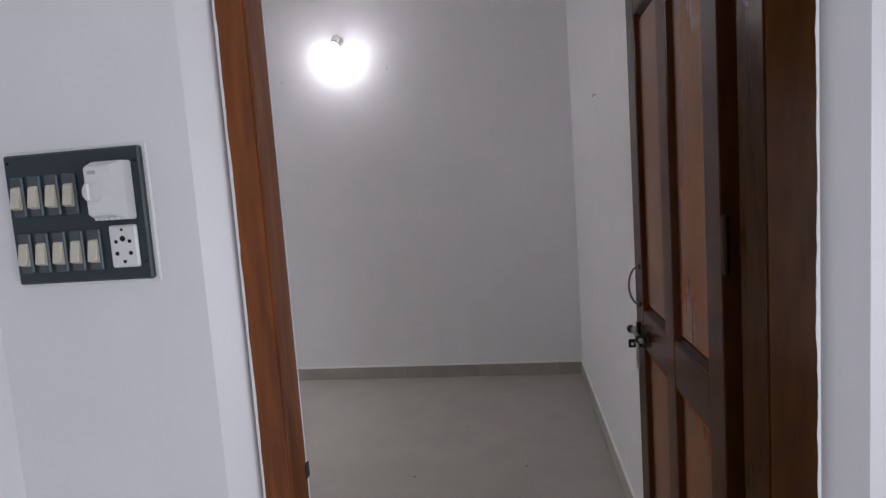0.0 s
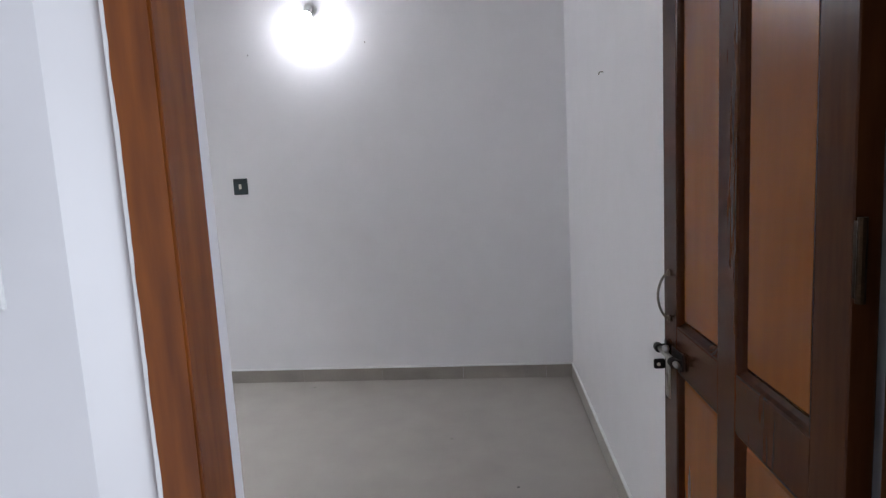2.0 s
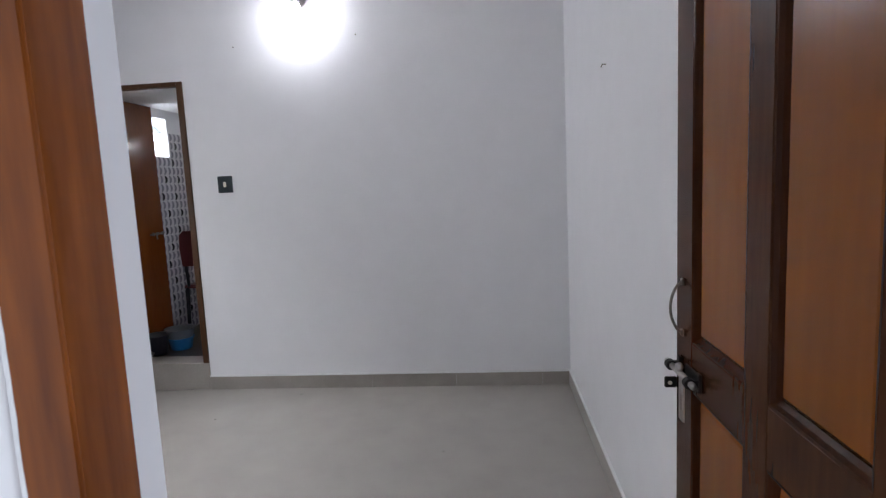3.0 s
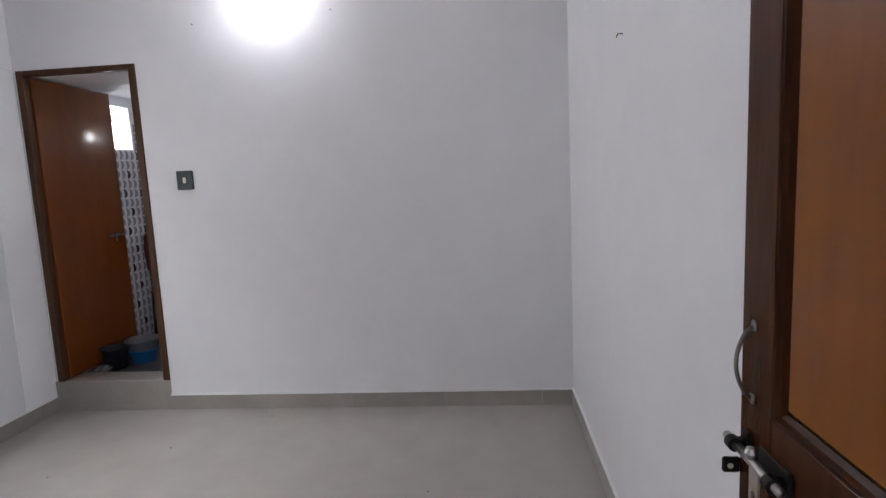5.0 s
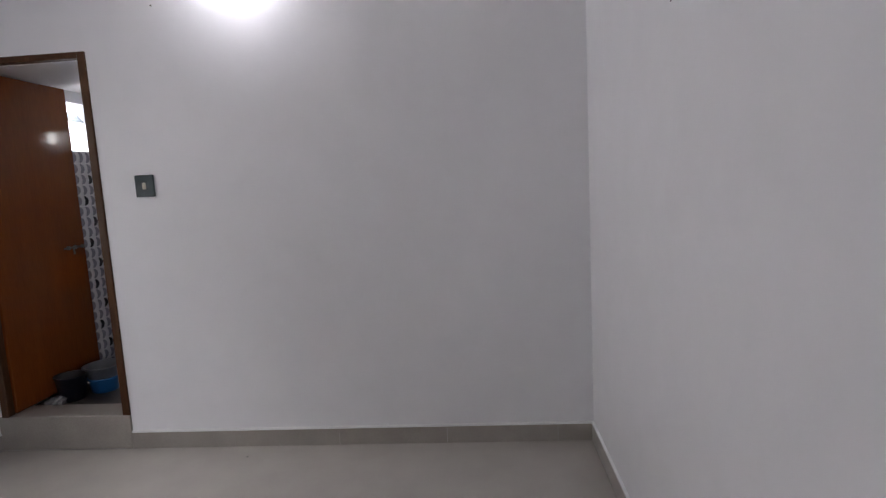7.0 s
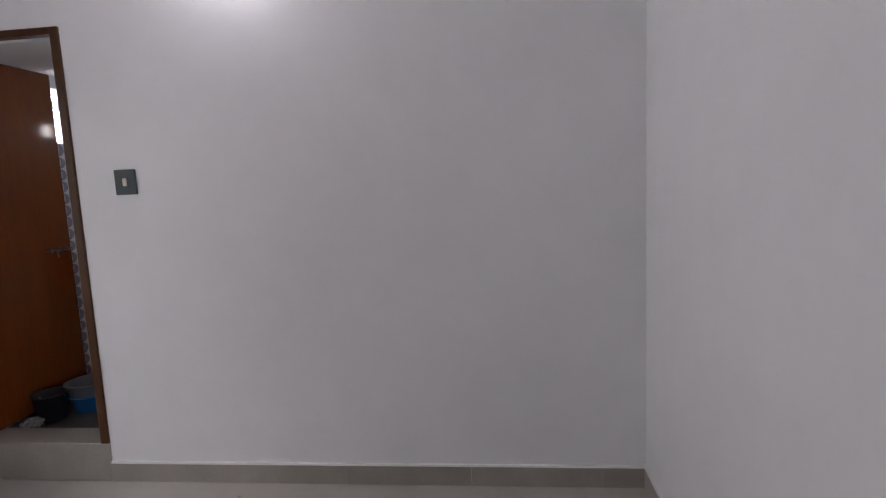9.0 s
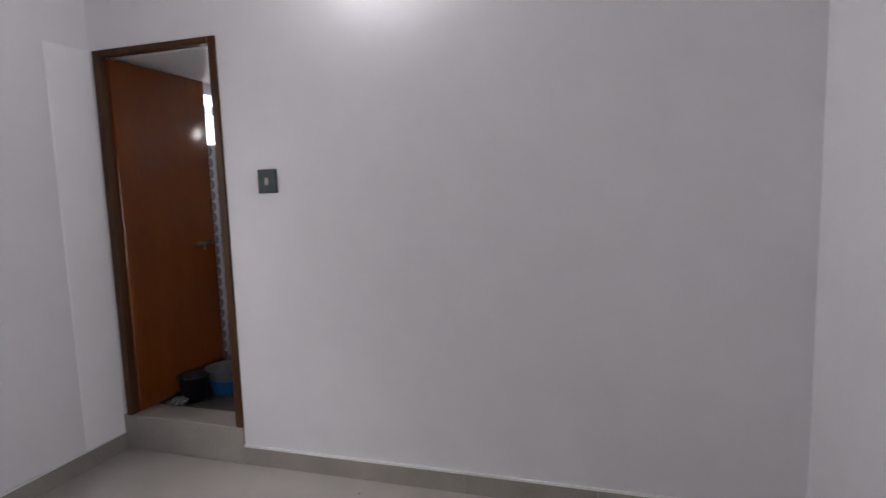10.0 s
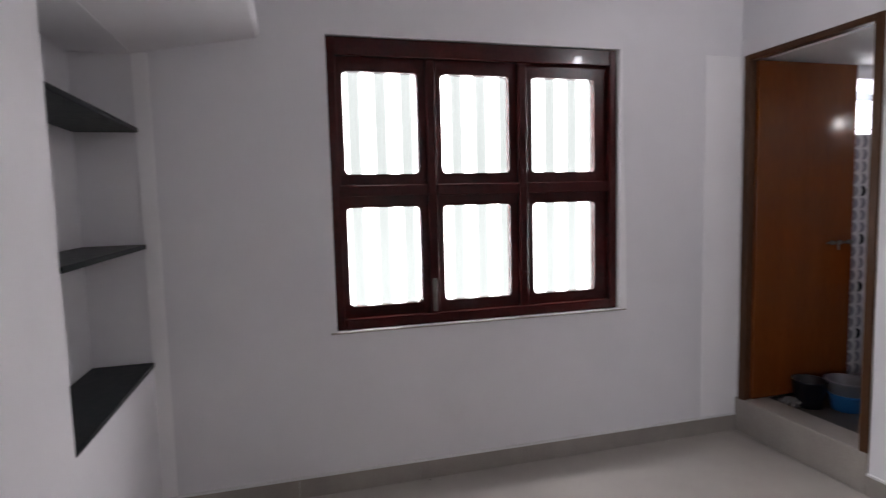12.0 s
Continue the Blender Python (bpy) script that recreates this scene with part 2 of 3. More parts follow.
def sheet_wall(us, zs, depth, place):
    """A thick wall of cells. depth(i, j): None where the cell is open, else how far its second face is cut back.
    place(u, z, side, cut): the point on the first face (side 0) or the second (side 1)."""
    bm = bmesh.new()
    made = {}

    def vert(u, z, side, cut):
        key = (round(u, 5), round(z, 5), side, round(cut, 5))
        if key not in made:
            made[key] = bm.verts.new(place(u, z, side, cut))
        return made[key]

    def quad(*keys):
        ring = []
        for k in keys:
            v = vert(*k)
            if v not in ring:
                ring.append(v)
        if len(ring) > 2:
            bm.faces.new(ring)

    nu, nz = len(us) - 1, len(zs) - 1
    cell = lambda i, j: depth(i, j) if 0 <= i < nu and 0 <= j < nz else None
    for i in range(nu):
        for j in range(nz):
            d = cell(i, j)
            if d is None:
                continue
            a, b, c, e = us[i], us[i + 1], zs[j], zs[j + 1]
            quad((a, c, 0, 0), (b, c, 0, 0), (b, e, 0, 0), (a, e, 0, 0))
            quad((a, c, 1, d), (b, c, 1, d), (b, e, 1, d), (a, e, 1, d))
            for (p, q), (k, l) in ((((a, c), (a, e)), (i - 1, j)), (((b, c), (b, e)), (i + 1, j)), (((a, c), (b, c)), (i, j - 1)), (((a, e), (b, e)), (i, j + 1))):
                o = cell(k, l)
                if o is None:
                    quad((*p, 0, 0), (*q, 0, 0), (*q, 1, d), (*p, 1, d))
                elif o > d + 1e-6:
                    quad((*p, 1, o), (*q, 1, o), (*q, 1, d), (*p, 1, d))
    return bm


# ---------- plan ----------
X_WINDOW, HIGH, SKIRT = -3.39, 3.05, 0.098
Y_FRONT, Y_HALL = -3.16, -3.36          # the two faces of the entrance wall

# ---------- the shell ----------
thing("floor", "light grey speckled polished tile floor", "floor", box((-3.6, -7.4, -0.15), (1.9, 0.0, 0.0)), FLOOR, "structure")
thing("ceiling", "plain white painted ceiling slab", "ceiling", box((-3.6, -7.4, HIGH), (1.9, 2.1, HIGH + 0.15)), CEILING, "structure")

BD_L, BD_R, BD_B, BD_T = -3.366, -2.592, 0.197, 2.197     # the bathroom door's frame
us = [X_WINDOW, BD_L, BD_R, 0.2]
zs = [0.0, BD_B, BD_T, HIGH]
thing("wall_north", "white painted plaster wall with a bathroom doorway", "wall",
      sheet_wall(us, zs, lambda i, j: None if i == 1 and j == 1 else 0.0, lambda u, z, s, c: (u, 0.14 * s, z)), PAINT, "structure")

WIN_Y0, WIN_Y1, WIN_Z0, WIN_Z1 = -2.348, -0.792, 0.800, 2.205
VENT_Y0, VENT_Y1, VENT_Z0, VENT_Z1 = 0.72, 1.095, 1.768, 2.105
us = [-3.6, WIN_Y0, WIN_Y1, VENT_Y0, VENT_Y1, 2.1]
zs = [0.0, WIN_Z0, VENT_Z0, VENT_Z1, WIN_Z1, HIGH]


def west_cell(i, j):
    if i == 1 and 1 <= j <= 3:
        return None
    return None if i == 3 and j == 2 else 0.0


thing("wall_west", "white painted plaster wall with a window", "wall",
      sheet_wall(us, zs, west_cell, lambda u, z, s, c: (X_WINDOW - 0.2 * s, u, z)), PAINT, "structure")
thing("wall_east", "plain white painted plaster wall", "wall", box((0.0, Y_FRONT, 0.0), (0.18, -0.001, HIGH)), PAINT, "structure")

# the entrance wall: a doorway and, beside the window wall, a shelved recess
EN_L, EN_R, EN_T = -0.914, 0.022, 2.14
NICHE_X, NICHE_Z0, NICHE_Z1, NICHE_D = -2.46, 0.715, 2.08, 0.246
zs = [0.0, NICHE_Z0, NICHE_Z1, HIGH]


def front_cell(i, j):
    return NICHE_D if i == 0 and j == 1 else 0.0


thing("wall_south", "white painted plaster wall with a shelved recess", "wall",
      sheet_wall([X_WINDOW, NICHE_X, -1.56], zs, front_cell, lambda u, z, s, c: (u, (-3.50 if s == 0 else Y_FRONT - c), z)), PAINT, "structure")
bm = sheet_wall([-1.56, EN_L + 0.012, EN_R, 1.9], [0.0, EN_T, HIGH], lambda i, j: None if i == 1 and j == 0 else 0.0,
                lambda u, z, s, c: (u, Y_FRONT if s else -3.31, z))
thing("wall_entrance", "white painted plaster wall around the entrance", "wall", bm, PAINT, "structure")
# the hall's plaster, its edges splayed towards the frame
bm = sheet_wall([-1.375, EN_L, EN_R, 1.9], [0.0, EN_T, HIGH], lambda i, j: None if i == 1 and j == 0 else 0.0,
                lambda u, z, s, c: (u + (0 if s else (-0.052 if u == EN_L else 0.055 if u == EN_R else 0)), -3.312 if s else Y_HALL, z + (0.05 if z == EN_T and not s else 0)))
thing("wall_hall_front", "white painted hall wall around the entrance", "wall", bm, PAINT, "structure")
thing("wall_hall_west", "plain white painted hall wall", "wall", box((-1.575, -7.4, 0), (-1.375, -3.315, HIGH)), PAINT, "structure")
# unseen wall; its opening is added as a source for the hall lamp
thing("wall_hall_east", "white painted hall wall with an added unseen opening", "wall",
      sheet_wall([-7.4, -6.5, -4.7, Y_HALL], [0, 0.1, 2.1, HIGH], lambda i, j: None if i == 1 and j == 1 else 0.0, lambda u, z, s, c: (1.6 + 0.2 * s, u, z)), PAINT, "structure")
thing("wall_hall_back", "plain white painted hall wall", "wall", box((-1.375, -7.6, 0), (1.6, -7.4, HIGH)), PAINT, "structure")

# a brighter strip of plaster beside the bathroom door
thing("plaster_strip", "slightly brighter plaster strip by the bathroom door", "wall patch",
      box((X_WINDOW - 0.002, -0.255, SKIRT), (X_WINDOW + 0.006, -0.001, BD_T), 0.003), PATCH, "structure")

# skirting tiles with a thin white fillet on top
SK = 0.011


def slab(a, b, n, z0, z1, d):
    bm = bmesh.new()
    low = [bm.verts.new(p + Vector((0, 0, z0))) for p in (a, b, b + n * d, a + n * d)]
    high = [bm.verts.new(p + Vector((0, 0, z1))) for p in (a, b, b + n * d, a + n * d)]
    bm.faces.new(low), bm.faces.new(high)
    for k in range(4):
        bm.faces.new((low[k], low[(k + 1) % 4], high[(k + 1) % 4], high[k]))
    return bm


def skirting(name, a, b, inward):
    """A run of skirting tiles from a to b; inward: which way the room lies."""
    a, b, n = Vector((*a, 0)), Vector((*b, 0)), Vector((*inward, 0)).normalized()
    ob = thing(name, "grey stone-effect skirting tiles with a white top edge", "skirting", kind="structure")
    run, along = (b - a).length, (b - a).normalized()
    at = 0.0
    while at < run - 0.01:
        end = min(run, at + 0.6)
        part("skirting_tile", slab(a + along * (at + 0.0006), a + along * (end - 0.0006), n, 0.0, SKIRT - 0.004, SK), SKIRTING, ob)
        at = end
    part("top_fillet", slab(a, b, n, SKIRT - 0.004, SKIRT + 0.006, SK + 0.0005), FILLET, ob, "white cement top edge")


skirting("baseboard_north", (BD_R, 0), (0, 0), (0, -1))
skirting("baseboard_west", (X_WINDOW, Y_FRONT), (X_WINDOW, 0), (1, 0))
skirting("baseboard_east", (0, Y_FRONT), (0, -SK), (-1, 0))
skirting("baseboard_south", (X_WINDOW + SK, Y_FRONT), (EN_L - 0.01, Y_FRONT), (0, 1))
skirting("baseboard_hall", (-1.375, Y_HALL), (EN_L - 0.06, Y_HALL), (0, -1))

# the raised stone sill under the bathroom door
thing("door_sill", "raised grey stone sill under the bathroom door", "door sill",
      box((X_WINDOW, -SK - 0.002, 0.0), (BD_R, 0.165, BD_B + 0.004), 0.004), SKIRTING, "structure")


# ---------- the bathroom ----------
thing("bath_floor", "dark wet bathroom floor", "floor", box((X_WINDOW, 0.16, -0.1), (-1.9, 1.9, 0.165)), BATH_FLOOR, "structure")
thing("bath_ceiling", "low white bathroom ceiling", "ceiling", box((X_WINDOW, 0.14, 2.183), (-1.9, 1.9, 2.28)), CEILING, "structure")
thing("wall_bath_north", "white painted bathroom wall", "wall", box((X_WINDOW, 1.9, 0), (-1.9, 2.08, HIGH)), PAINT, "structure")
thing("wall_bath_east", "white painted bathroom wall", "wall", box((-1.9, 0.14, 0), (-1.72, 2.08, HIGH)), PAINT, "structure")


def rounded_ring(bm, outer, inner, radius, z0, z1, steps=4):
    """A flat frame: a rectangle (a0, b0, a1, b1) with a round-cornered opening, from z0 to z1 in depth."""
    a0, b0, a1, b1 = inner
    hole, rim = [], []
    for (ca, cb), start, corner in (((a1 - radius, b1 - radius), 0, (outer[2], outer[3])), ((a0 + radius, b1 - radius), 90, (outer[0], outer[3])),
                                    ((a0 + radius, b0 + radius), 180, (outer[0], outer[1])), ((a1 - radius, b0 + radius), 270, (outer[2], outer[1]))):
        for k in range(steps + 1):
            a = radians(start + 90 * k / steps)
            hole.append((ca + radius * math.cos(a), cb + radius * math.sin(a)))
            rim.append(corner)
    n = len(hole)
    rows = []
    for z in (z0, z1):
        corners = {c: bm.verts.new((c[0], c[1], z)) for c in sorted(set(rim))}
        rows.append(([bm.verts.new((p[0], p[1], z)) for p in hole], [corners[c] for c in rim]))
    for h, r in rows:
        for k in range(n):
            m = (k + 1) % n
            ring = []
            for v in (h[k], h[m], r[m], r[k]):
                if v not in ring:
                    ring.append(v)
            bm.faces.new(ring)
    (h0, r0), (h1, r1) = rows
    for k in range(n):
        m = (k + 1) % n
        bm.faces.new((h0[k], h0[m], h1[m], h1[k]))
        if r0[k] is not r0[m]:
            bm.faces.new((r0[k], r0[m], r1[m], r1[k]))
    return bm


def turned(bm, m):
    bmesh.ops.transform(bm, matrix=m, verts=bm.verts[:])
    return bm


# ---------- entrance: frame and leaf ----------
entry = thing("door_1", "orange-brown varnished wooden entrance door frame set in white plaster", "door frame", kind="structure")


def jamb(sign, x_out, x_in):
    """A jamb with a rebate on the room's side."""
    bm = bmesh.new()
    x_re = x_in - sign * 0.014
    pts = [(x_out, -3.335), (x_in, -3.335), (x_in, -3.262), (x_re, -3.262), (x_re, -3.245 if sign > 0 else -3.195), (x_out, -3.245 if sign > 0 else -3.195)]
    low, high = [bm.verts.new((x, y, 0.0)) for x, y in pts], [bm.verts.new((x, y, EN_T - 0.006)) for x, y in pts]
    bm.faces.new(low), bm.faces.new(high)
    for k in range(6):
        bm.faces.new((low[k], low[(k + 1) % 6], high[(k + 1) % 6], high[k]))
    bmesh.ops.bevel(bm, geom=[e for e in bm.edges if abs(e.verts[0].co.z - e.verts[1].co.z) > 1], offset=0.003, segments=2, affect="EDGES")
    return bm


part("jamb", jamb(1, EN_L + 0.002, -0.858), FRAME_WOOD, entry)
part("jamb", jamb(-1, EN_R - 0.002, -0.055), HINGE_WOOD, entry, "hinge jamb with shade put into its colour")
part("head", box((-0.858, -3.333, EN_T - 0.09), (-0.055, -3.197, EN_T - 0.008), 0.003), FRAME_WOOD, entry)


def ragged_edge(place, seed):
    """A thin line of wall paint that runs unevenly over the edge of the wood. place(u, z): u is how far it laps over."""
    bm = bmesh.new()
    steps = 120
    rows = []
    for k in range(steps + 1):
        z = 0.01 + (EN_T - 0.03) * k / steps
        lap = 0.0022 + 0.0035 * max(0.0, noise.noise(Vector((seed, z * 5, 0)))) + 0.0022 * noise.noise(Vector((seed, z * 31, 4)))
        rows.append([bm.verts.new(place(u, d, z)) for u, d in ((-0.002, 0.0), (-0.002, 0.0012), (lap, 0.0012), (lap, 0.0))])
    for a, b in zip(rows, rows[1:]):
        for k in range(4):
            bm.faces.new((a[k], a[(k + 1) % 4], b[(k + 1) % 4], b[k]))
    bm.faces.new(rows[0]), bm.faces.new(rows[-1])
    return bm


part("paint_edge", ragged_edge(lambda u, d, z: (EN_L + 0.003 + u, -3.3345 - d, z), 3.1), FILLET, entry, "ragged lapped-over white paint")
part("paint_edge", ragged_edge(lambda u, d, z: (-0.8725 + d, -3.2465 - u, z), 8.7), FILLET, entry, "ragged lapped-over white paint")
part("paint_edge", ragged_edge(lambda u, d, z: (EN_R - 0.003 - u, -3.3345 - d, z), 5.3), FILLET, entry, "ragged lapped-over white paint")
part("strike_plate", box((-0.860, -3.272, 0.905), (-0.8562, -3.255, 0.935), 0.001), BLACK_METAL, entry, "dark worn strike plate")
# the leaf stands open along the side wall; local x runs from the hinge to the free edge, y faces the wall
HINGE, FREE = Vector((-0.060, -3.158, 0)), Vector((-0.053, -2.343, 0))
swing = math.degrees(math.atan2(FREE.y - HINGE.y, FREE.x - HINGE.x))
LONG, TALL, THICK = (FREE - HINGE).length, 2.07, 0.036
leaf = thing("door_leaf", "open dark-varnished wooden panel door with orange-brown panels", "door", place=pose(HINGE.x, HINGE.y, 0.012, 0, 0, swing))
STILES = [(0.0, 0.086), (0.348, 0.436), (LONG - 0.106, LONG)]
RAILS = [(0.0, 0.22), (0.895, 1.008), (1.92, TALL)]
# the camera's side is local +y; the leaf's body lies behind it
for lo, hi in STILES:
    part("stile", box((lo, -THICK, 0.0), (hi, 0.0, TALL), 0.002), LEAF_WOOD, leaf)
for lo, hi in RAILS:
    for (a, b) in ((STILES[0][1], STILES[1][0]), (STILES[1][1], STILES[2][0])):
        part("rail", box((a, -THICK, lo), (b, -0.0005, hi), 0.0015), LEAF_WOOD, leaf)


def panel(a, b, c, d):
    """A sunk panel with a chamfered border and a moulding all round."""
    bm = bmesh.new()
    back = [(a, -0.024, c), (b, -0.024, c), (b, -0.024, d), (a, -0.024, d)]
    w = 0.026
    rim = [(a + 0.016, -0.020, c + 0.016), (b - 0.016, -0.020, c + 0.016), (b - 0.016, -0.020, d - 0.016), (a + 0.016, -0.020, d - 0.016)]
    top = [(a + w, -0.012, c + w), (b - w, -0.012, c + w), (b - w, -0.012, d - w), (a + w, -0.012, d - w)]
    rows = [[bm.verts.new(p) for p in r] for r in (back, rim, top)]
    for r, q in zip(rows, rows[1:]):
        for k in range(4):
            bm.faces.new((r[k], r[(k + 1) % 4], q[(k + 1) % 4], q[k]))
    bm.faces.new(rows[-1]), bm.faces.new(rows[0])
    return bm


def moulding(a, b, c, d):
    bm = bmesh.new()
    rows = [[bm.verts.new(p) for p in ((a + g, y, c + g), (b - g, y, c + g), (b - g, y, d - g), (a + g, y, d - g))] for g, y in ((0.0, -0.001), (0.005, -0.002), (0.010, -0.009), (0.017, -0.016), (0.017, -0.0195), (0.0, -0.0195))]
    for r, q in zip(rows, rows[1:] + rows[:1]):
        for k in range(4):
            bm.faces.new((r[k], r[(k + 1) % 4], q[(k + 1) % 4], q[k]))
    return bm


for (a, b) in ((STILES[0][1], STILES[1][0]), (STILES[1][1], STILES[2][0])):
    for (c, d) in ((RAILS[0][1], RAILS[1][0]), (RAILS[1][1], RAILS[2][0])):
        p = part("panel", panel(a, b, c, d), PANEL_WOOD, leaf, "glossy orange-brown panel")
        part("moulding", moulding(a, b, c, d), MOULD_WOOD, p, "dark stepped moulding")

# butt hinges
for z in (0.30, 1.29, 1.86):
    h = part("hinge", tube([(-0.012, -0.004, z - 0.055), (-0.012, -0.004, z + 0.055)], 0.006), HINGE_METAL, leaf, "tarnished brass hinge")
    part("hinge_plate", box((-0.010, -0.003, z - 0.05), (0.0, -0.0005, z + 0.05)), HINGE_METAL, h)

# bowed pull handle on the free stile
HX = LONG - 0.05
pull = part("pull_handle", tube([(HX, 0.004 + 0.027 * math.sin(math.pi * k / 14) ** 0.6, 1.02 + 0.125 * k / 14) for k in range(15)], 0.0034, 10), DULL_STEEL, leaf, "bowed steel pull handle", True)
for z in (1.02, 1.145):
    part("handle_foot", box((HX - 0.008, 0.0, z - 0.009), (HX + 0.008, 0.007, z + 0.009), 0.003), DULL_STEEL, pull)
# sliding bolt with its guides and hasp
BZ = 0.935
bolt = part("sliding_bolt", tube([(LONG - 0.19, 0.024, BZ), (LONG - 0.004, 0.024, BZ)], 0.0075, 12), STEEL, leaf, "worn steel sliding bolt", True)
for bx in (LONG - 0.165, LONG - 0.035):
    bm = box((bx - 0.011, 0.0, BZ - 0.022), (bx + 0.011, 0.008, BZ + 0.022), 0.002)
    tube([(bx - 0.009, 0.026, BZ), (bx + 0.009, 0.026, BZ)], 0.0125, 12, bm)
    add_box(bm, (bx - 0.008, 0.006, BZ - 0.008), (bx + 0.008, 0.02, BZ + 0.008))
    part("bolt_guide", bm, BLACK_METAL, bolt)
part("bolt_knob", lathe([(0.004, 0), (0.0075, 0.004), (0.010, 0.012), (0.0075, 0.02), (0.003, 0.022)], 12, at=(LONG - 0.10, 0.026, BZ + 0.004)), STEEL, bolt)
bm = bmesh.new()
rounded_ring(bm, (LONG - 0.115, BZ - 0.115, LONG - 0.085, BZ + 0.004), (LONG - 0.106, BZ - 0.095, LONG - 0.094, BZ - 0.05), 0.005, 0.018, 0.022)
part("hasp", turned(bm, Matrix(((1, 0, 0, 0), (0, 0, 1, 0), (0, 1, 0, 0), (0, 0, 0, 1)))), STEEL, bolt, "slotted steel hasp")
part("bolt_plate", box((LONG - 0.150, 0.0, BZ - 0.034), (LONG - 0.075, 0.004, BZ + 0.018), 0.002), BLACK_METAL, bolt)
lock = part("latch_plate", box((LONG - 0.006, 0.0, BZ - 0.072), (LONG + 0.004, 0.030, BZ - 0.044), 0.003), BLACK_METAL, leaf, "small black latch plate")
part("latch_rivet", tube([(LONG - 0.004, 0.018, BZ - 0.058), (LONG - 0.0075, 0.018, BZ - 0.058)], 0.005, 12), IVORY, lock)


# ---------- the window ----------
win = thing("window_1", "six-pane dark mahogany wooden window", "window", kind="structure")
FX0, FX1 = X_WINDOW - 0.11, X_WINDOW - 0.02
COLS = [(-2.272, -1.907), (-1.783, -1.419), (-1.288, -0.919)]
ROWS_Z = [(0.908, 1.397), (1.561, 2.054)]
FRAME = 0.055
part("window_frame", box((FX0, WIN_Y0 + 0.001, WIN_Z0 + 0.001), (FX1, WIN_Y0 + FRAME - 0.012, WIN_Z1 - 0.001), 0.004), DARK_WOOD, win)
part("window_frame", box((FX0, WIN_Y1 - FRAME, WIN_Z0 + 0.001), (FX1, WIN_Y1 - 0.012, WIN_Z1 - 0.001), 0.004), DARK_WOOD, win)
part("window_frame", box((FX0, WIN_Y0 + FRAME - 0.012, WIN_Z0 + 0.001), (FX1, WIN_Y1 - FRAME, WIN_Z0 + FRAME), 0.004), DARK_WOOD, win)
part("window_frame", box((FX0, WIN_Y0 + FRAME - 0.012, WIN_Z1 - 0.085), (FX1, WIN_Y1 - FRAME, WIN_Z1 - 0.001), 0.004), DARK_WOOD, win)
MULL = [(COLS[0][1] + COLS[1][0]) / 2, (COLS[1][1] + COLS[2][0]) / 2]
for y in MULL:
    part("mullion", box((FX0, y - 0.024, WIN_Z0 + FRAME), (FX1 - 0.006, y + 0.024, WIN_Z1 - 0.085), 0.004), DARK_WOOD, win)
edges_y = [WIN_Y0 + FRAME - 0.012, MULL[0] - 0.024, MULL[0] + 0.024, MULL[1] - 0.024, MULL[1] + 0.024, WIN_Y1 - FRAME]
TZ = (ROWS_Z[0][1] + ROWS_Z[1][0]) / 2
for c, (y0, y1) in enumerate(COLS):
    a, b = edges_y[2 * c], edges_y[2 * c + 1]
    part("transom", box((FX0, a, TZ - 0.028), (FX1 - 0.004, b, TZ + 0.028), 0.004), DARK_WOOD, win)
    for (z0, z1), (lo, hi) in zip(ROWS_Z, ((WIN_Z0 + FRAME, TZ - 0.028), (TZ + 0.028, WIN_Z1 - 0.085))):
        bm = bmesh.new()
        rounded_ring(bm, (a - 0.006, lo - 0.006, b + 0.006, hi + 0.006), (y0, z0, y1, z1), 0.022, FX0 + 0.012, FX0 + 0.052)
        turned(bm, Matrix(((0, 0, 1, 0), (1, 0, 0, 0), (0, 1, 0, 0), (0, 0, 0, 1))))
        sash = part("sash", bm, DARK_WOOD, win)
        pane = part("pane", box((FX0 + 0.022, y0 - 0.006, z0 - 0.006), (FX0 + 0.026, y1 + 0.006, z1 + 0.006)), GLASS, sash)
        pane.visible_shadow = False
part("reveal_plaster", box((FX0, WIN_Y1 - 0.012, WIN_Z0 + 0.001), (X_WINDOW - 0.003, WIN_Y1 - 0.001, WIN_Z1 - 0.001)), FILLET, win, "white plaster infill")
# added wedge on the wall: the sunlit reveal's brightness put into a paler colour
bm = bmesh.new()
wedge = [(WIN_Y1 - 0.006, WIN_Z0 - 0.018), (WIN_Y1 + 0.034, WIN_Z0 - 0.018), (WIN_Y1 + 0.030, 1.25), (WIN_Y1 + 0.012, 1.72), (WIN_Y1 + 0.006, WIN_Z1), (WIN_Y1 - 0.006, WIN_Z1)]
near, far = [bm.verts.new((X_WINDOW + 0.004, y, z)) for y, z in wedge], [bm.verts.new((X_WINDOW - 0.002, y, z)) for y, z in wedge]
bm.faces.new(near), bm.faces.new(far)
for k in range(len(wedge)):
    m = (k + 1) % len(wedge)
    bm.faces.new((near[k], near[m], far[m], far[k]))
part("edge_plaster", bm, PATCH, win, "white plaster edging with the reveal's sunlight in its colour")
part("casement_stay", box((FX1 - 0.007, MULL[0] - 0.014, 0.862), (FX1 + 0.003, MULL[0] + 0.006, 1.03), 0.003), DULL_STEEL, win, "small steel casement latch")
part("window_sill", box((X_WINDOW - 0.11, WIN_Y0 - 0.03, WIN_Z0 - 0.010), (X_WINDOW + 0.010, WIN_Y1 + 0.03, WIN_Z0 - 0.002), 0.002), SKIRTING, win, "thin grey stone sill")

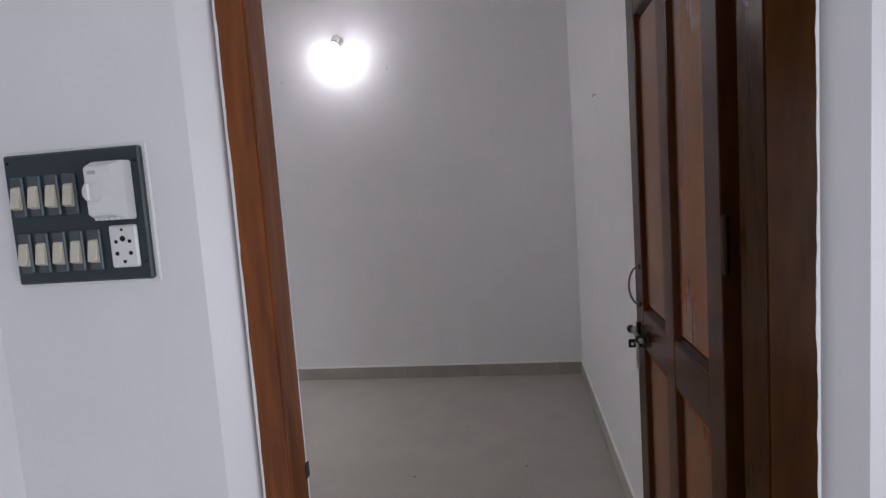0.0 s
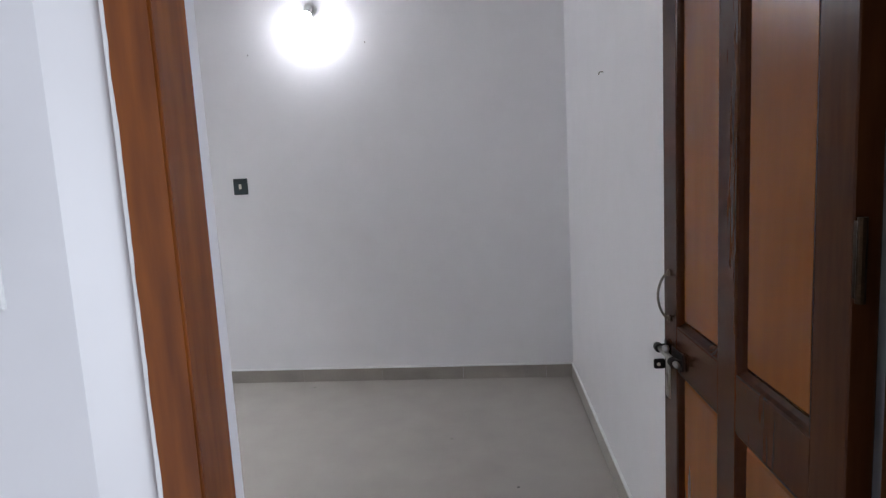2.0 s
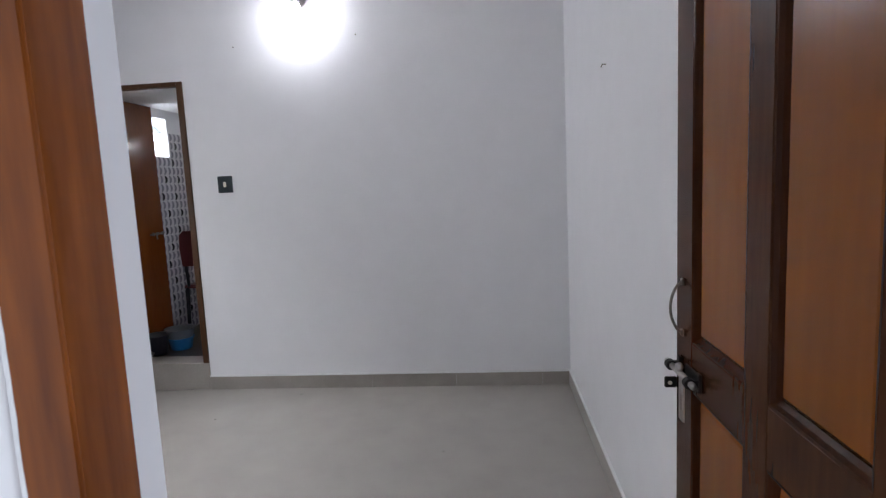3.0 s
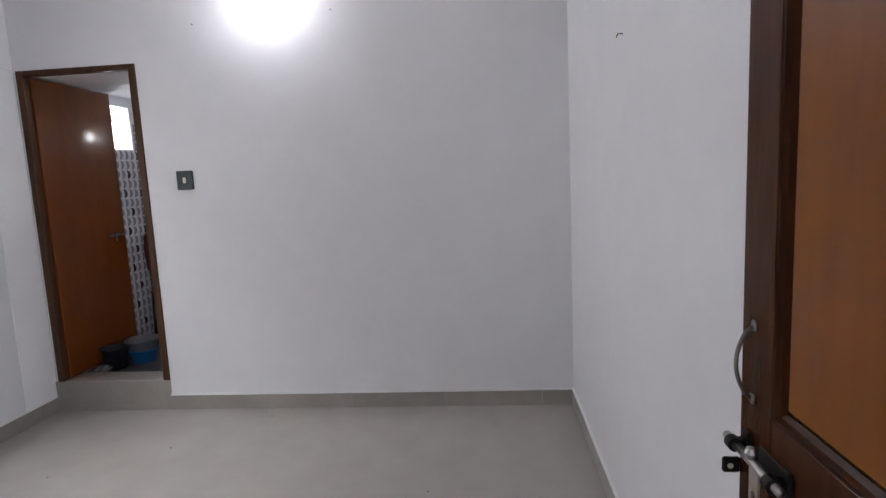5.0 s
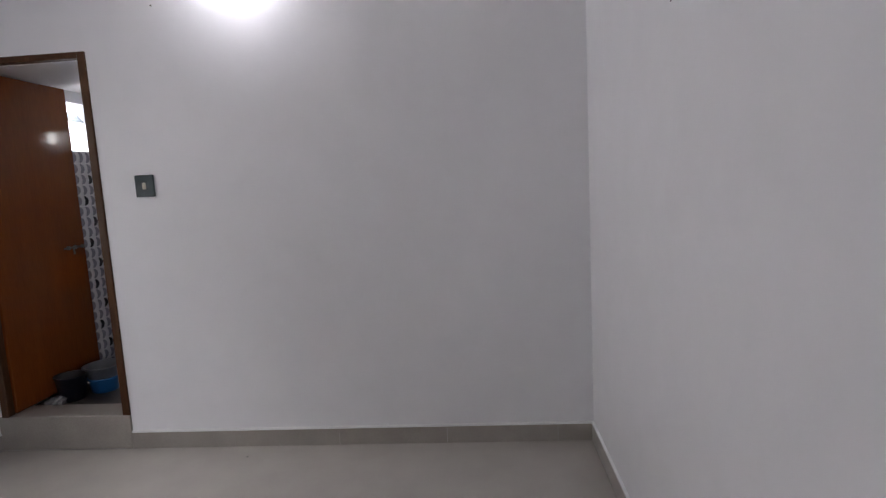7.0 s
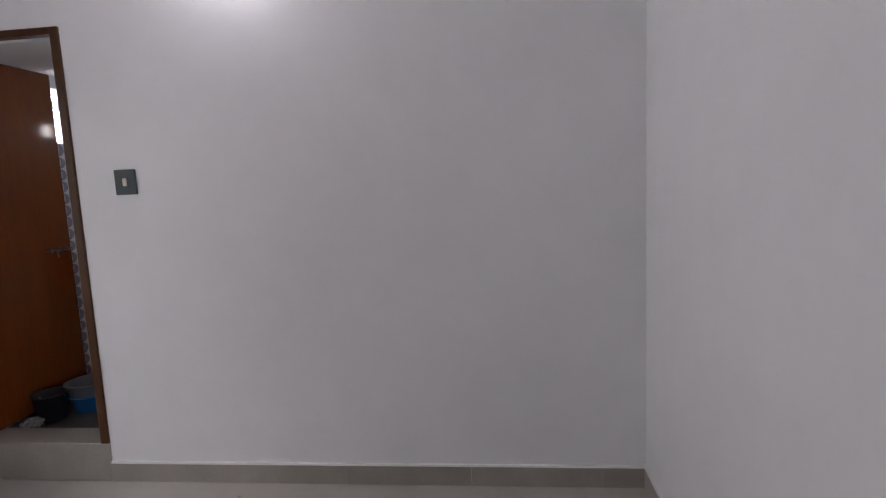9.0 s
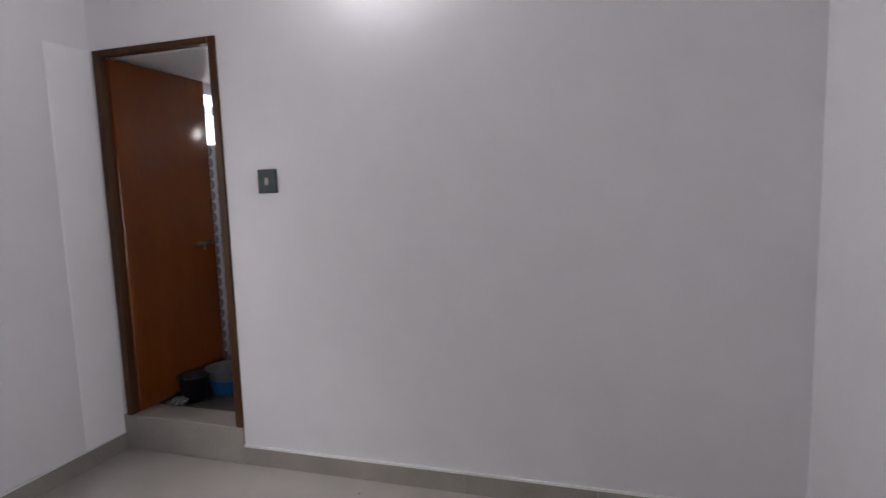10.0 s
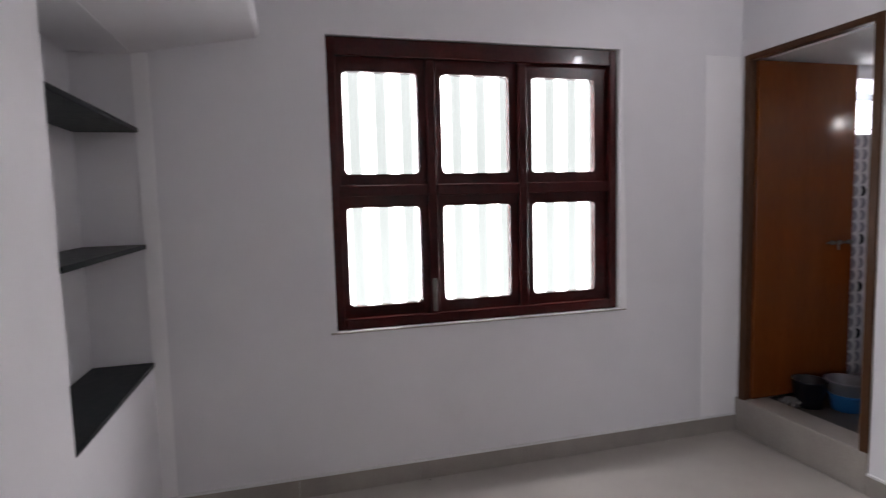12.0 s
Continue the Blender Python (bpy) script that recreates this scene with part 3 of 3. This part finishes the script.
# a ribbed translucent sheet outside, its daylight painted on as emission
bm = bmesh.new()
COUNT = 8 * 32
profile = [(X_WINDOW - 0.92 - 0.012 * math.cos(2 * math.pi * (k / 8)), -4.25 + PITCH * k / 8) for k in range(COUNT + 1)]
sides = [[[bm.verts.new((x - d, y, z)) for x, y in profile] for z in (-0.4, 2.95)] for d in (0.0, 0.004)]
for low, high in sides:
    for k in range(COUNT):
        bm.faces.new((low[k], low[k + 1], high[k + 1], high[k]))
outside = thing("ribbed_screen", "white ribbed translucent sheet outside, daylight put in as its own glow", "screen", kind="structure")
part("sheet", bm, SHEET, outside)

thing("ground", "bare concrete ground outside the house", "ground", box((-9.0, -9.0, -0.55), (-3.62, 6.0, -0.4)), SKIRTING, "structure")

# ---------- recess shelves and loft ----------


def shelf_at(z):
    return box((X_WINDOW + 0.001, Y_FRONT - NICHE_D + 0.001, z - 0.02), (NICHE_X - 0.001, Y_FRONT + 0.004, z), 0.002)


for z in (0.735, 1.264, 1.768):
    thing("wall_shelf", "black polished granite shelf built into the wall recess", "shelf", shelf_at(z), GRANITE, group="recess shelves")
bm = bmesh.new()
section = [(Y_FRONT, 2.082), (-2.655, 2.172), (-2.64, 2.182), (-2.64, 2.245), (-2.648, 2.252), (Y_FRONT, 2.252)]
ends = [[bm.verts.new((x, y, z)) for y, z in section] for x in (X_WINDOW, -2.30)]
bm.faces.new(ends[0]), bm.faces.new(ends[1])
for k in range(len(section)):
    m = (k + 1) % len(section)
    bm.faces.new((ends[0][k], ends[0][m], ends[1][m], ends[1][k]))
thing("loft_slab", "white plastered concrete loft slab tapering over the recess", "loft", bm, PAINT, "structure")
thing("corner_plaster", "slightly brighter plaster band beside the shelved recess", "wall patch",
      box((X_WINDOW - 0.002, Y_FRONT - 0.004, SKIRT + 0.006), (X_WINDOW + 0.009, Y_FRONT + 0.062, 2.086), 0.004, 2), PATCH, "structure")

# ---------- bathroom door ----------
bath_door = thing("door_2", "brown painted wooden bathroom door frame", "door frame", kind="structure")
BF = 0.042
part("jamb", box((BD_L + 0.001, -0.012, BD_B), (BD_L + 0.044, 0.037, BD_T - 0.001), 0.003), BATH_FRAME, bath_door)
part("jamb", box((BD_R - BF, -0.012, BD_B), (BD_R - 0.001, 0.085, BD_T - 0.001), 0.003), BATH_FRAME, bath_door)
part("head", box((BD_L + 0.044, -0.0115, BD_T - 0.034), (BD_R - BF, 0.037, BD_T - 0.001), 0.003), BATH_FRAME, bath_door)
bleaf = thing("bathroom_door", "plain glossy brown flush bathroom door standing open", "door", place=pose(BD_L + 0.022 + 0.034, 0.040, BD_B + 0.008, 0, 0, 90.0))
part("door_panel", box((0.0, 0.0, 0.0), (0.722, 0.032, 1.960), 0.003), BATH_WOOD, bleaf)
tb = part("tower_bolt", tube([(0.517, -0.012, 0.905), (0.712, -0.012, 0.905)], 0.006, 10), DULL_STEEL, bleaf, "steel tower bolt", True)
for bx in (0.557, 0.617, 0.687):
    part("bolt_guide", box((bx - 0.007, -0.02, 0.892), (bx + 0.007, 0.0, 0.918), 0.003), DULL_STEEL, tb)
part("bolt_knob", tube([(0.597, -0.012, 0.905), (0.602, -0.014, 0.86)], 0.005, 8), DULL_STEEL, tb)

# ventilator: louvred glass in the outer wall
vent = thing("window_2", "small bathroom ventilator with tilted glass louvres", "window", kind="structure")
for z in (VENT_Z0 + 0.07, VENT_Z0 + 0.16, VENT_Z0 + 0.25):
    bm = box((-0.045, VENT_Y0 + 0.002, -0.0025), (0.045, VENT_Y1 - 0.002, 0.0025))
    louvre = part("louvre", turned(bm, pose(X_WINDOW - 0.08, 0, z, 0, 48, 0)), SMOKED_GLASS if z > VENT_Z0 + 0.2 else GLASS, vent)
    louvre.visible_shadow = False
thing("vent_backdrop", "bright daylight outside the ventilator", "daylight", box((X_WINDOW - 0.24, VENT_Y0 - 0.1, VENT_Z0 - 0.15), (X_WINDOW - 0.22, VENT_Y1 + 0.1, VENT_Z1 + 0.15)), VENT_LIGHT, "structure")

# ---------- small things in the room ----------
plate = thing("switch_plate", "dark grey single switch plate on the white wall", "light switch", place=pose(-2.346, 0, 1.481))
part("plate", box((-0.052, -0.013, -0.058), (0.052, 0.0, 0.058), 0.003), BOARD, plate)
part("rocker", box((-0.010, -0.019, -0.018), (0.010, -0.012, 0.018), 0.003), IVORY, plate, "ivory rocker")
part("rocker_frame", box((-0.016, -0.015, -0.026), (0.016, -0.012, 0.026), 0.002), BOARD_DARK, plate)

nail_y = -1.279
nail = thing("wall_hook", "small bent rusty nail in the wall", "nail", place=pose(0.0, nail_y, 1.886))
part("shank", tube([(0.005, 0, 0), (-0.008, 0, 0.001), (-0.015, 0.003, 0.002), (-0.018, 0.008, -0.004), (-0.019, 0.010, -0.009)], 0.0022, 8), DULL_STEEL, nail)

for nx, nz in ((-2.205, 2.397), (-1.359, 2.423)):
    stub = thing("wall_nail", "tiny nail stub in the white wall", "nail", place=pose(nx, 0, nz), group="nail stubs")
    part("shank", tube([(0, 0.005, 0), (0.001, -0.010, 0.001)], 0.0035, 8), DULL_STEEL, stub)

lamp = thing("wall_bulb", "lit white LED bulb in a batten holder on the wall", "wall lamp", place=pose(-1.725, 0, 2.525))
part("base_plate", lathe([(0.045, 0), (0.045, 0.012), (0.036, 0.02)], 24, at=(0, 0, 0)), WHITE_PLASTIC, lamp).matrix_basis = pose(0, 0, 0.145, 90, 0, 0)
part("holder", tube([(0, -0.015, 0.145), (0, -0.028, 0.140), (0, -0.042, 0.124), (0, -0.052, 0.098)], 0.019, 14), WHITE_PLASTIC, lamp, "white angled lamp holder", True)
# the bulb points down and away from the wall: an opaque collar and a glowing dome
aim = pose(0, -0.050, 0.102, 180 - 58, 0, 0)
part("collar", turned(lathe([(0.013, 0.0), (0.018, 0.012), (0.025, 0.030), (0.0290, 0.045), (0.0310, 0.054)], 24), aim), WHITE_PLASTIC, lamp, "white bulb collar", True)
part("bulb", turned(lathe([(0.0310, 0.054), (0.0315, 0.064), (0.0285, 0.078), (0.022, 0.089), (0.013, 0.096), (0.002, 0.099)], 24), aim), BULB, lamp, "glowing white bulb", True)


# ---------- the hall's switchboard ----------
BW, BH = 0.257, 0.225
board = thing("switchboard", "slate-grey switchboard with ivory switches, a socket and a white plug-in unit", "switchboard", place=pose(-1.048 - BW, Y_HALL, 1.322))
part("back_rim", box((-0.006, -0.006, -0.006), (BW + 0.006, 0.0, BH + 0.006), 0.002), FILLET, board, "white mounting rim")
part("board", box((0, -0.018, 0), (BW, -0.006, BH), 0.003), BOARD, board)
for row, count, z in ((0, 5, 0.020), (1, 4, 0.118)):
    for k in range(count):
        x = 0.012 + k * 0.0335
        sw = part("switch_frame", box((x, -0.023, z), (x + 0.0245, -0.017, z + 0.070), 0.002), SWITCH_GREY, board)
        bm = bmesh.new()
        prof = [(-0.021, 0.012), (-0.032, 0.016), (-0.026, 0.050), (-0.021, 0.054)]
        a, b = [bm.verts.new((x + 0.003, y, z + h)) for y, h in prof], [bm.verts.new((x + 0.0205, y, z + h)) for y, h in prof]
        bm.faces.new(a), bm.faces.new(b)
        for q in range(4):
            bm.faces.new((a[q], a[(q + 1) % 4], b[(q + 1) % 4], b[q]))
        bmesh.ops.bevel(bm, geom=bm.edges[:], offset=0.0012, segments=1, affect="EDGES")
        part("rocker", bm, IVORY, sw, "ivory rocker")
sock = part("socket", box((0.189, -0.025, 0.022), (0.240, -0.017, 0.094), 0.003), WHITE_PLASTIC, board, "white multi-pin socket")
for hx, hz, r in ((0.2145, 0.086, 0.0025), (0.2145, 0.071, 0.005), (0.202, 0.066, 0.0032), (0.227, 0.066, 0.0032), (0.202, 0.046, 0.0036), (0.227, 0.046, 0.0036), (0.2145, 0.032, 0.0032)):
    part("socket_hole", tube([(hx, -0.0245, hz), (hx, -0.0256, hz)], r, 12), BLACK_INK, sock)
# a deep plug-in unit with ribbed ends and a knob on its face
bm = bmesh.new()
rows = [[bm.verts.new((x, y, z)) for x, z in ((x0, z0), (x1, z0), (x1, z1), (x0, z1))]
        for x0, x1, z0, z1, y in ((0.188, 0.242, 0.103, 0.201, -0.018), (0.188, 0.242, 0.104, 0.200, -0.044), (0.191, 0.236, 0.113, 0.190, -0.066))]
bm.faces.new(rows[0]), bm.faces.new(rows[-1])
for low, high in zip(rows, rows[1:]):
    for k in range(4):
        bm.faces.new((low[k], low[(k + 1) % 4], high[(k + 1) % 4], high[k]))
bmesh.ops.bevel(bm, geom=bm.edges[:], offset=0.002, segments=2, affect="EDGES")
plug = part("plug_unit", bm, WHITE_PLASTIC, board, "deep white plug-in unit with a knob")
for k in range(5):
    part("rib", box((0.195 + 0.009 * k, -0.058, 0.1035), (0.199 + 0.009 * k, -0.026, 0.108), 0.0008), WHITE_PLASTIC, plug)
dial = part("plug_dial", tube([(0.207, -0.065, 0.150), (0.207, -0.073, 0.150)], 0.016, 24), WHITE_PLASTIC, plug)
part("plug_grip", box((0.203, -0.083, 0.136), (0.211, -0.072, 0.164), 0.002), WHITE_PLASTIC, dial)
part("plug_mark", box((0.199, -0.0672, 0.178), (0.213, -0.0658, 0.184), 0.0005), GREY_INK, plug)
part("dark_surround", tube([(0.213, -0.0175, 0.150), (0.213, -0.0195, 0.150)], 0.040, 28), BOARD_DARK, board)
for sx, sz in ((0.249, 0.200), (0.249, 0.030), (0.008, 0.212)):
    part("screw", tube([(sx, -0.0175, sz), (sx, -0.0195, sz)], 0.003, 12), BLACK_METAL, board)

# ---------- bathroom bulb ----------
bath_lamp = thing("bath_bulb", "lit white bulb in a holder on the bathroom wall", "wall lamp", place=pose(-2.34, 1.9, 1.96))
part("holder", tube([(0, 0.0, 0.11), (0, -0.05, 0.11), (0, -0.08, 0.09), (0, -0.085, 0.055)], 0.018, 14), WHITE_PLASTIC, bath_lamp, "white lamp holder", True)
part("bulb", lathe([(0.013, 0.06), (0.026, 0.03), (0.031, 0.004), (0.026, -0.026), (0.012, -0.038), (0.002, -0.04)], 20, at=(0, -0.085, 0)), BATH_BULB, bath_lamp, "glowing white bulb", True)

# ---------- things on the bathroom floor ----------
FB = 0.165
tub = thing("plastic_basin", "bright blue plastic basin on the bathroom floor", "basin", place=pose(-3.095, 0.50, FB))
part("bowl", lathe([(0.075, 0.0), (0.080, 0.004), (0.096, 0.088), (0.104, 0.092), (0.104, 0.098), (0.090, 0.096), (0.070, 0.012)], 28), BLUE_PLASTIC, tub, "", True)
mug = thing("grey_basin", "pale grey plastic basin stacked on the blue basin", "basin", place=pose(-3.095, 0.50, FB + 0.092))
part("bowl", lathe([(0.088, 0.0), (0.092, 0.005), (0.110, 0.070), (0.122, 0.076), (0.122, 0.083), (0.104, 0.080), (0.084, 0.012)], 28), GREY_PLASTIC, mug, "", True)
pail = thing("black_bucket", "black plastic bucket beside the stacked basins", "bucket", place=pose(-3.205, 0.345, FB))
part("pail", lathe([(0.066, 0.0), (0.071, 0.004), (0.088, 0.15), (0.094, 0.155), (0.094, 0.162), (0.083, 0.158), (0.062, 0.012)], 28), DARK_PLASTIC, pail, "", True)
part("bail", tube([(0.089 * math.cos(a), 0.02 * math.sin(a), 0.15 - 0.05 * math.sin(a)) for a in (math.pi * k / 12 for k in range(13))], 0.003, 8), DULL_STEEL, pail, "", True)
bm = bmesh.new()
bmesh.ops.create_icosphere(bm, subdivisions=3, radius=1.0)
for v in bm.verts:
    swell = 1 + 0.55 * noise.noise(v.co * 2.3) + 0.25 * noise.noise(v.co * 6.0)
    v.co = Vector((v.co.x * 0.050 * swell, v.co.y * 0.060 * swell, max(0.0, 0.022 + v.co.z * 0.034 * swell)))
thing("crumpled_cloth", "pale grey crumpled cloth on the bathroom floor", "cloth", bm, CLOTH, place=pose(-3.235, 0.235, FB))

# a dark red plastic chair in the bathroom, its back to the door
chair = thing("plastic_chair", "dark red plastic chair on dark legs in the bathroom", "chair", place=pose(-3.12, 0.985, FB))
bm = bmesh.new()
back = [(-0.17, 0.62), (-0.19, 0.78), (-0.185, 0.90), (-0.15, 0.935), (0.15, 0.935), (0.185, 0.90), (0.19, 0.78), (0.17, 0.62)]
front_ring, back_ring = [bm.verts.new((x, 0.0 + 0.05 * (z - 0.62), z)) for x, z in back], [bm.verts.new((x, -0.025 + 0.05 * (z - 0.62), z)) for x, z in back]
bm.faces.new(front_ring), bm.faces.new(back_ring)
for k in range(len(back)):
    m = (k + 1) % len(back)
    bm.faces.new((front_ring[k], front_ring[m], back_ring[m], back_ring[k]))
part("backrest", bm, RED_PLASTIC, chair)
part("seat", box((-0.20, 0.0, 0.41), (0.20, 0.40, 0.44), 0.012, 2), RED_PLASTIC, chair)
for lx, ly in ((-0.17, 0.02), (0.17, 0.02), (-0.17, 0.37), (0.17, 0.37)):
    part("leg", tube([(lx * 1.08, ly - 0.01, 0.0), (lx, ly, 0.42)], 0.017, 10), DARK_PLASTIC, chair, "dark leg", True)
for lx in (-0.15, 0.15):
    part("back_post", tube([(lx, 0.015, 0.42), (lx, -0.01, 0.66)], 0.014, 10), DARK_PLASTIC, chair, "dark post", True)

# ---------- patterned wall tiles of the bathroom ----------
TW, TH = 0.20, 0.303
tile_bm = box((0.0, 0.0, 0.0), (0.006, TW - 0.003, TH - 0.003), 0.001)
tile_me = mesh_of("tile", tile_bm, TILE)


def arcs(bm, rows, cols, pick, high=TH):
    """Rows of fat crescents bulging one way, each a few tenths of a millimetre proud."""
    for r in range(rows):
        for c in range(cols):
            if not pick(r, c):
                continue
            cy, cz, n = (c + 0.22) * TW / cols, (r + 0.5) * high / rows, 8
            angles = [radians(-88 + 176 * k / n) for k in range(n + 1)]
            out_r = [bm.verts.new((0.0066, cy + 0.043 * math.cos(a), cz + 0.46 * high / rows * math.sin(a))) for a in angles]
            in_r = [bm.verts.new((0.0066, cy - 0.002 + 0.009 * math.cos(a), cz + 0.34 * high / rows * math.sin(a))) for a in angles]
            for k in range(n):
                bm.faces.new((out_r[k], out_r[k + 1], in_r[k + 1], in_r[k]))
    return bm


dark = {(0, 0), (2, 1)}
motif_me = mesh_of("motif", arcs(bmesh.new(), 4, 3, lambda r, c: (r, c) not in dark), MOTIF)
dark_me = mesh_of("dark_motif", arcs(bmesh.new(), 4, 3, lambda r, c: (r, c) in dark), MOTIF_DARK)
SHORT = VENT_Z0 - (0.166 + 5 * TH) - 0.003
short_motif_me = mesh_of("motif", arcs(bmesh.new(), 1, 3, lambda r, c: True, SHORT), MOTIF)
tiling = thing("wall_tiling", "pale glazed wall tiles printed with rows of grey crescents", "wall tiles", kind="structure")


def lay_tile(me_list, m):
    top = None
    for nm, me in me_list:
        ob = new(nm, me)
        ob.parent = top or tiling
        if top is None:
            ob.matrix_basis = m
            top = ob


short_me = mesh_of("tile", box((0.0, 0.0, 0.0), (0.006, TW - 0.003, SHORT), 0.001), TILE)
for k in range(-5, 4):
    y = VENT_Y1 + 0.004 + k * TW
    if y < 0.17:
        continue
    for r in range(6):
        m = pose(X_WINDOW, y, 0.166 + r * TH)
        if r == 5 and VENT_Y0 - TW < y < VENT_Y1:
            lay_tile((("tile", short_me), ("motif", short_motif_me)), m)
        else:
            lay_tile((("tile", tile_me), ("motif", motif_me), ("motif", dark_me)), m)
